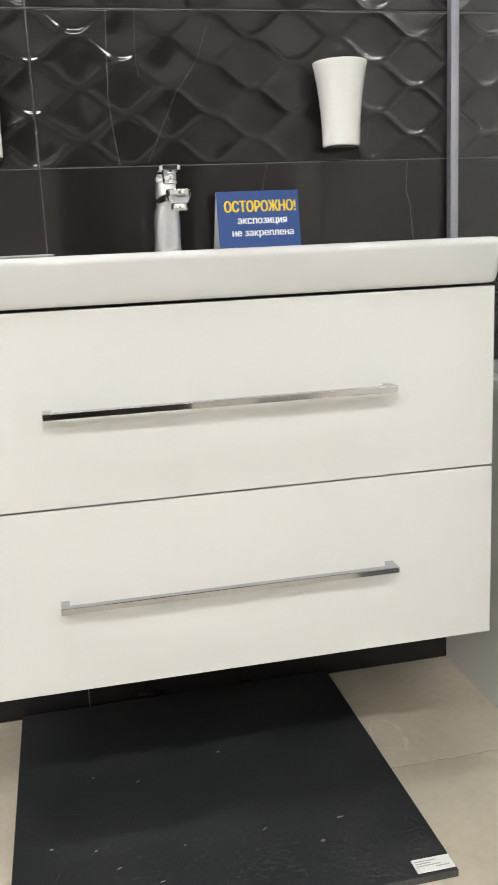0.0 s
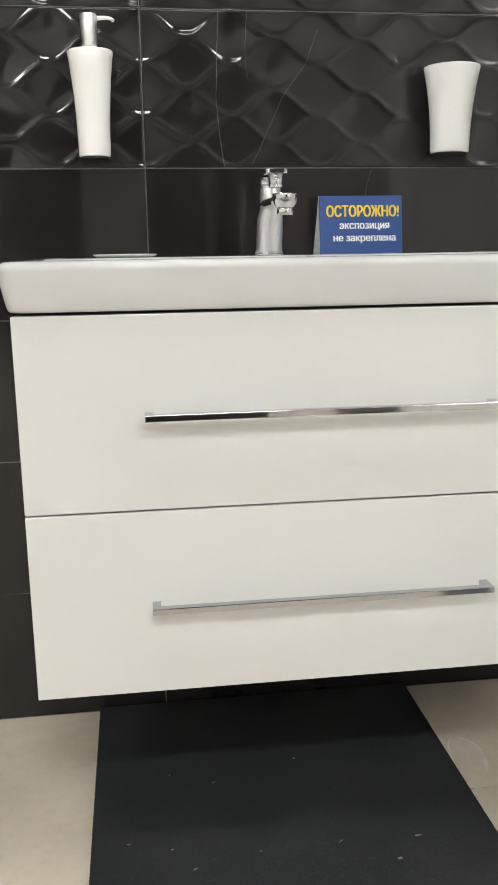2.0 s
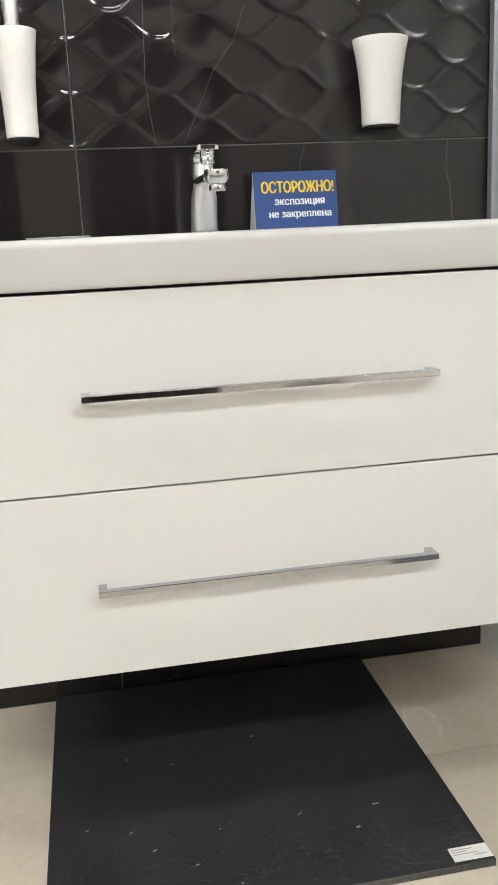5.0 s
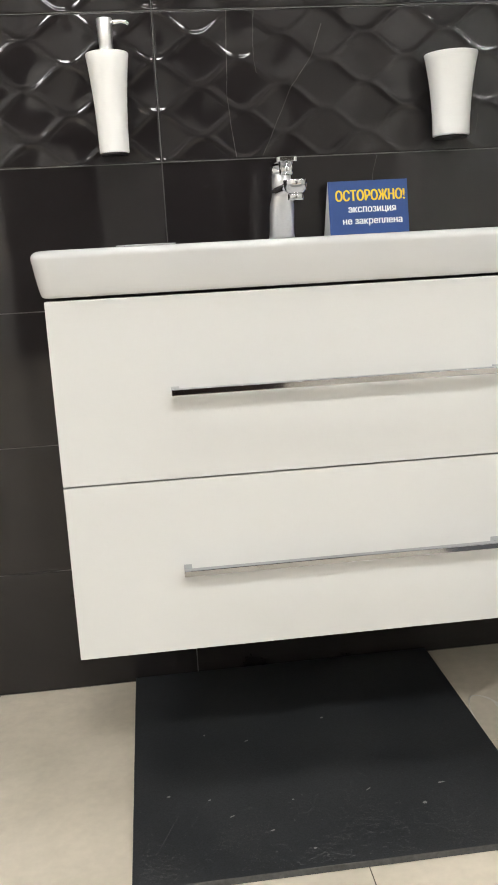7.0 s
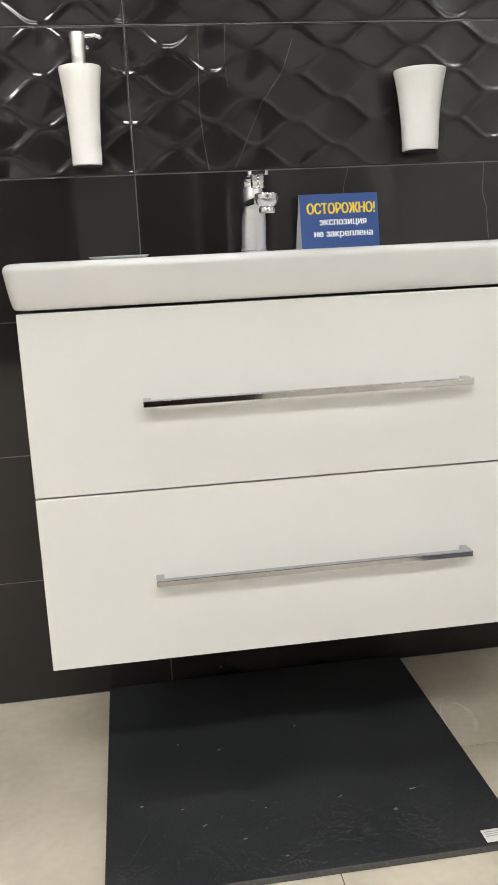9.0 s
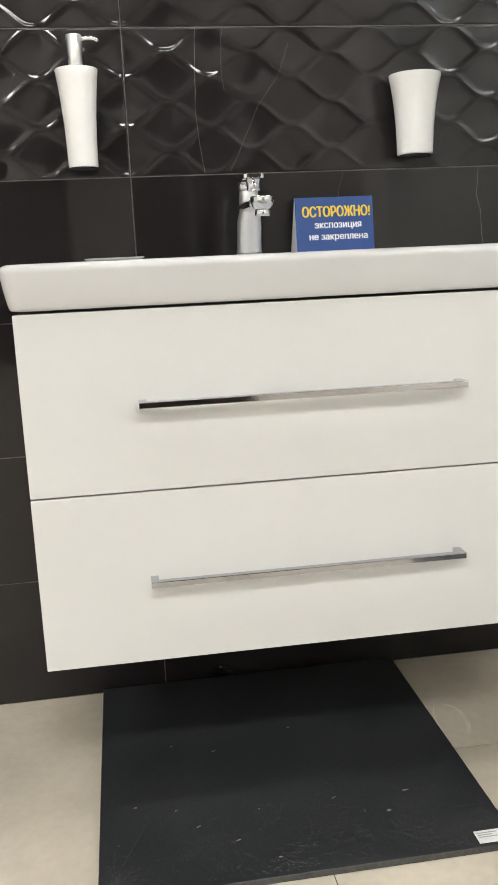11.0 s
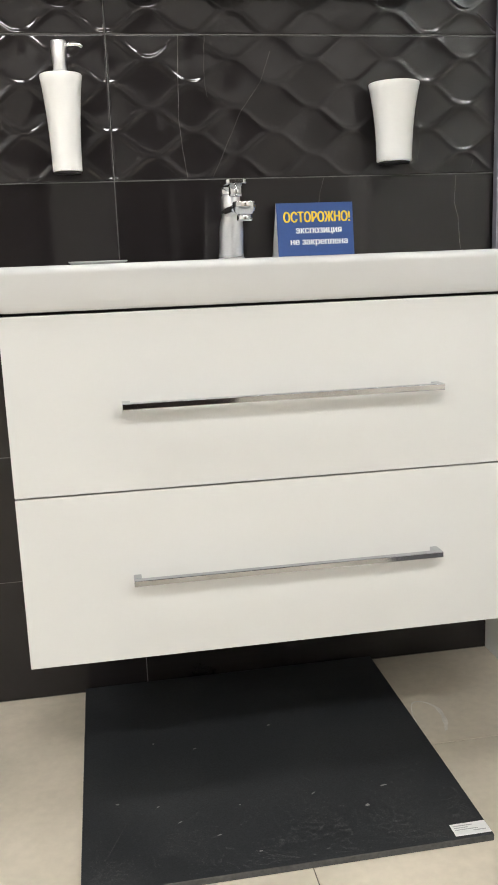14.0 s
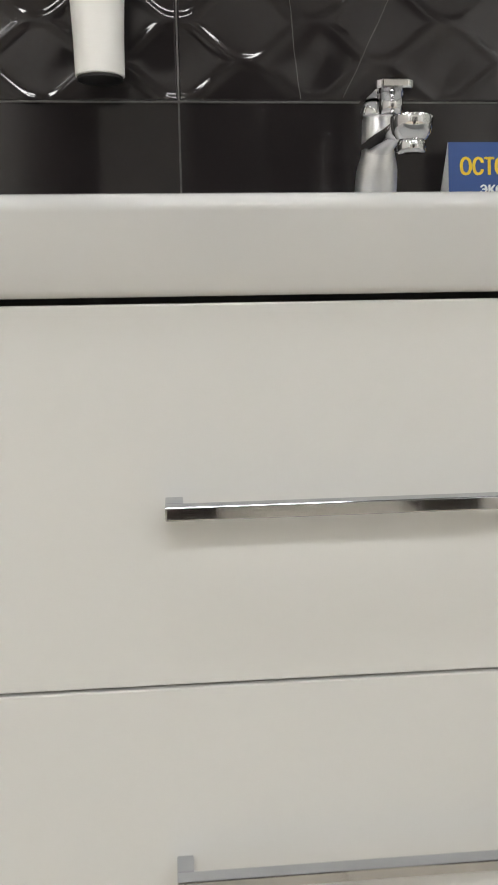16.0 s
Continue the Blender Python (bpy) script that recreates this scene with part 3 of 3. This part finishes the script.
# ---- wall tiles ----
flat_mesh = relief_mesh = None
tiles = {}
for c in range(-5, 5):
    for r in range(0, 15):
        px, pz = JOINT_X + COL * c, ROW * r
        if px < X0 - COL or px > X1:
            continue
        puffy = 4 <= r <= 6 and -1 <= c <= 1
        if puffy:
            if relief_mesh is None:
                nx, nz = 330, 111
                w, h, g = COL - 0.0022, ROW - 0.0022, 0.0011
                bm = bmesh.new()
                grid = []
                for a in range(nx + 1):
                    col = []
                    for b in range(nz + 1):
                        x, z = g + w * a / nx, g + h * b / nz
                        col.append(bm.verts.new((x, -relief(JOINT_X + x, 4 * ROW + z) - (0.0002 if 0 < a < nx and 0 < b < nz else 0.0), z)))
                    grid.append(col)
                for a in range(nx):
                    for b in range(nz):
                        bm.faces.new((grid[a][b], grid[a + 1][b], grid[a + 1][b + 1], grid[a][b + 1]))
                rim = [grid[a][0] for a in range(nx + 1)] + [grid[nx][b] for b in range(1, nz + 1)] + [grid[a][nz] for a in range(nx - 1, -1, -1)] + [grid[0][b] for b in range(nz - 1, 0, -1)]
                back = [bm.verts.new((v.co.x, 0.004, v.co.z)) for v in rim]
                for k in range(len(rim)):
                    m2 = (k + 1) % len(rim)
                    bm.faces.new((rim[k], back[k], back[m2], rim[m2]))
                tiles[c, r] = part("relief_tile", bm, black_tile, wall_north, smooth=True)
                relief_mesh = tiles[c, r].data
            else:
                tiles[c, r] = new("relief_tile", relief_mesh)
                tiles[c, r].parent = wall_north
        else:
            if flat_mesh is None:
                bm = bmesh.new()
                loops = []
                for a in range(41):
                    x = 0.0011 + (COL - 0.0022) * a / 40
                    loops.append([(x, -0.0002 - 0.00022 * (math.sin(31 * x) + 0.7 * math.sin(57 * x + 1 + 4 * z) + 0.5 * math.sin(23 * z + 9 * x)), z) for z in [0.0011 + (ROW - 0.0022) * b / 8 for b in range(9)]] + [(x, 0.0076, ROW - 0.0011), (x, 0.0076, 0.0011)])
                bm = loft(loops)
                for f in bm.faces:
                    f.smooth = f.calc_center_median().y < 0.001
                for e in bm.edges:
                    e.smooth = all(f.smooth for f in e.link_faces)
                tiles[c, r] = part("wall_tile", bm, black_tile, wall_north)
                flat_mesh = tiles[c, r].data
            else:
                tiles[c, r] = new("wall_tile", flat_mesh)
                tiles[c, r].parent = wall_north
        tiles[c, r].location = (px, 0, pz)

# pale marble veins in the glaze
VEINS = (((0.309, 1.2555), (0.306, 1.175), (0.303, 1.11), (0.315, 1.009), 0.0007, vein_mat), ((0.357, 1.2555), (0.354, 1.20), (0.354, 1.174), (0.358, 1.151), 0.0008, mid_vein),
         ((0.478, 1.23), (0.458, 1.176), (0.419, 1.125), (0.364, 1.011), 0.0010, mid_vein), ((0.842, 1.0035), (0.839, 0.954), (0.847, 0.925), (0.853, 0.862), 0.0009, vein_mat),
         ((0.575, 1.0035), (0.570, 0.985), (0.566, 0.97), (0.565, 0.956), 0.0009, mid_vein), ((0.768, 1.071), (0.767, 1.058), (0.764, 1.045), (0.762, 1.032), 0.0008, faint_vein),
         ((0.877, 1.032), (0.875, 1.026), (0.873, 1.02), (0.871, 1.013), 0.0009, faint_vein), ((0.392, 1.0035), (0.394, 0.985), (0.396, 0.97), (0.397, 0.95), 0.0009, faint_vein))
for *pts, wide, vm in VEINS:
    r = int((pts[1][1]) / ROW)
    owner = tiles[0, r]
    bm = bmesh.new()
    strip = []
    M = 60
    for i in range(M + 1):
        t = i / M * 3
        k = min(int(t), 2)
        f = t - k
        x = pts[k][0] * (1 - f) + pts[k + 1][0] * f + 0.0011 * noise.noise(Vector((i * 0.21, pts[0][0] * 50, 0))) + 0.0004 * noise.noise(Vector((i * 0.9, 3.0, 0)))
        z = pts[k][1] * (1 - f) + pts[k + 1][1] * f
        w = wide * (0.65 + 0.7 * abs(noise.noise(Vector((i * 0.37, pts[0][1] * 9, 2)))))
        lift = 0.0006 + (relief(x, z) if r >= 4 else 0.0)
        strip.append([bm.verts.new((x + s * w - owner.location.x, -lift, z - owner.location.z)) for s in (-1, 1)])
    for p, q in zip(strip, strip[1:]):
        bm.faces.new((p[0], p[1], q[1], q[0]))
    part("vein", bm, vm, owner)

# joints of the relief tiles, which follow the pillows
def joint(points):
    bm = bmesh.new()
    rows = [[bm.verts.new(q) for q in pair] for pair in points]
    for p, q in zip(rows, rows[1:]):
        bm.faces.new((p[0], p[1], q[1], q[0]))
    return bm


H = 0.0009
for r in (4, 5, 6, 7):
    pts = []
    for k in range(601):
        x = JOINT_X - COL + 3 * COL * k / 600
        y = -relief(x, r * ROW) - (0.0003 if r == 4 else -0.0002)
        pts.append(((x, y, r * ROW - H), (x, y, r * ROW + H)))
    part("grout_joint", joint(pts), grout, wall_north)
for c in (-1, 0, 1, 2):
    x = JOINT_X + COL * c
    pts = [((x + H, -relief(x, 4 * ROW + 3 * ROW * k / 270) + 0.0002, 4 * ROW + 3 * ROW * k / 270), (x - H, -relief(x, 4 * ROW + 3 * ROW * k / 270) + 0.0002, 4 * ROW + 3 * ROW * k / 270)) for k in range(271)]
    part("grout_joint", joint(pts), grout, wall_north)
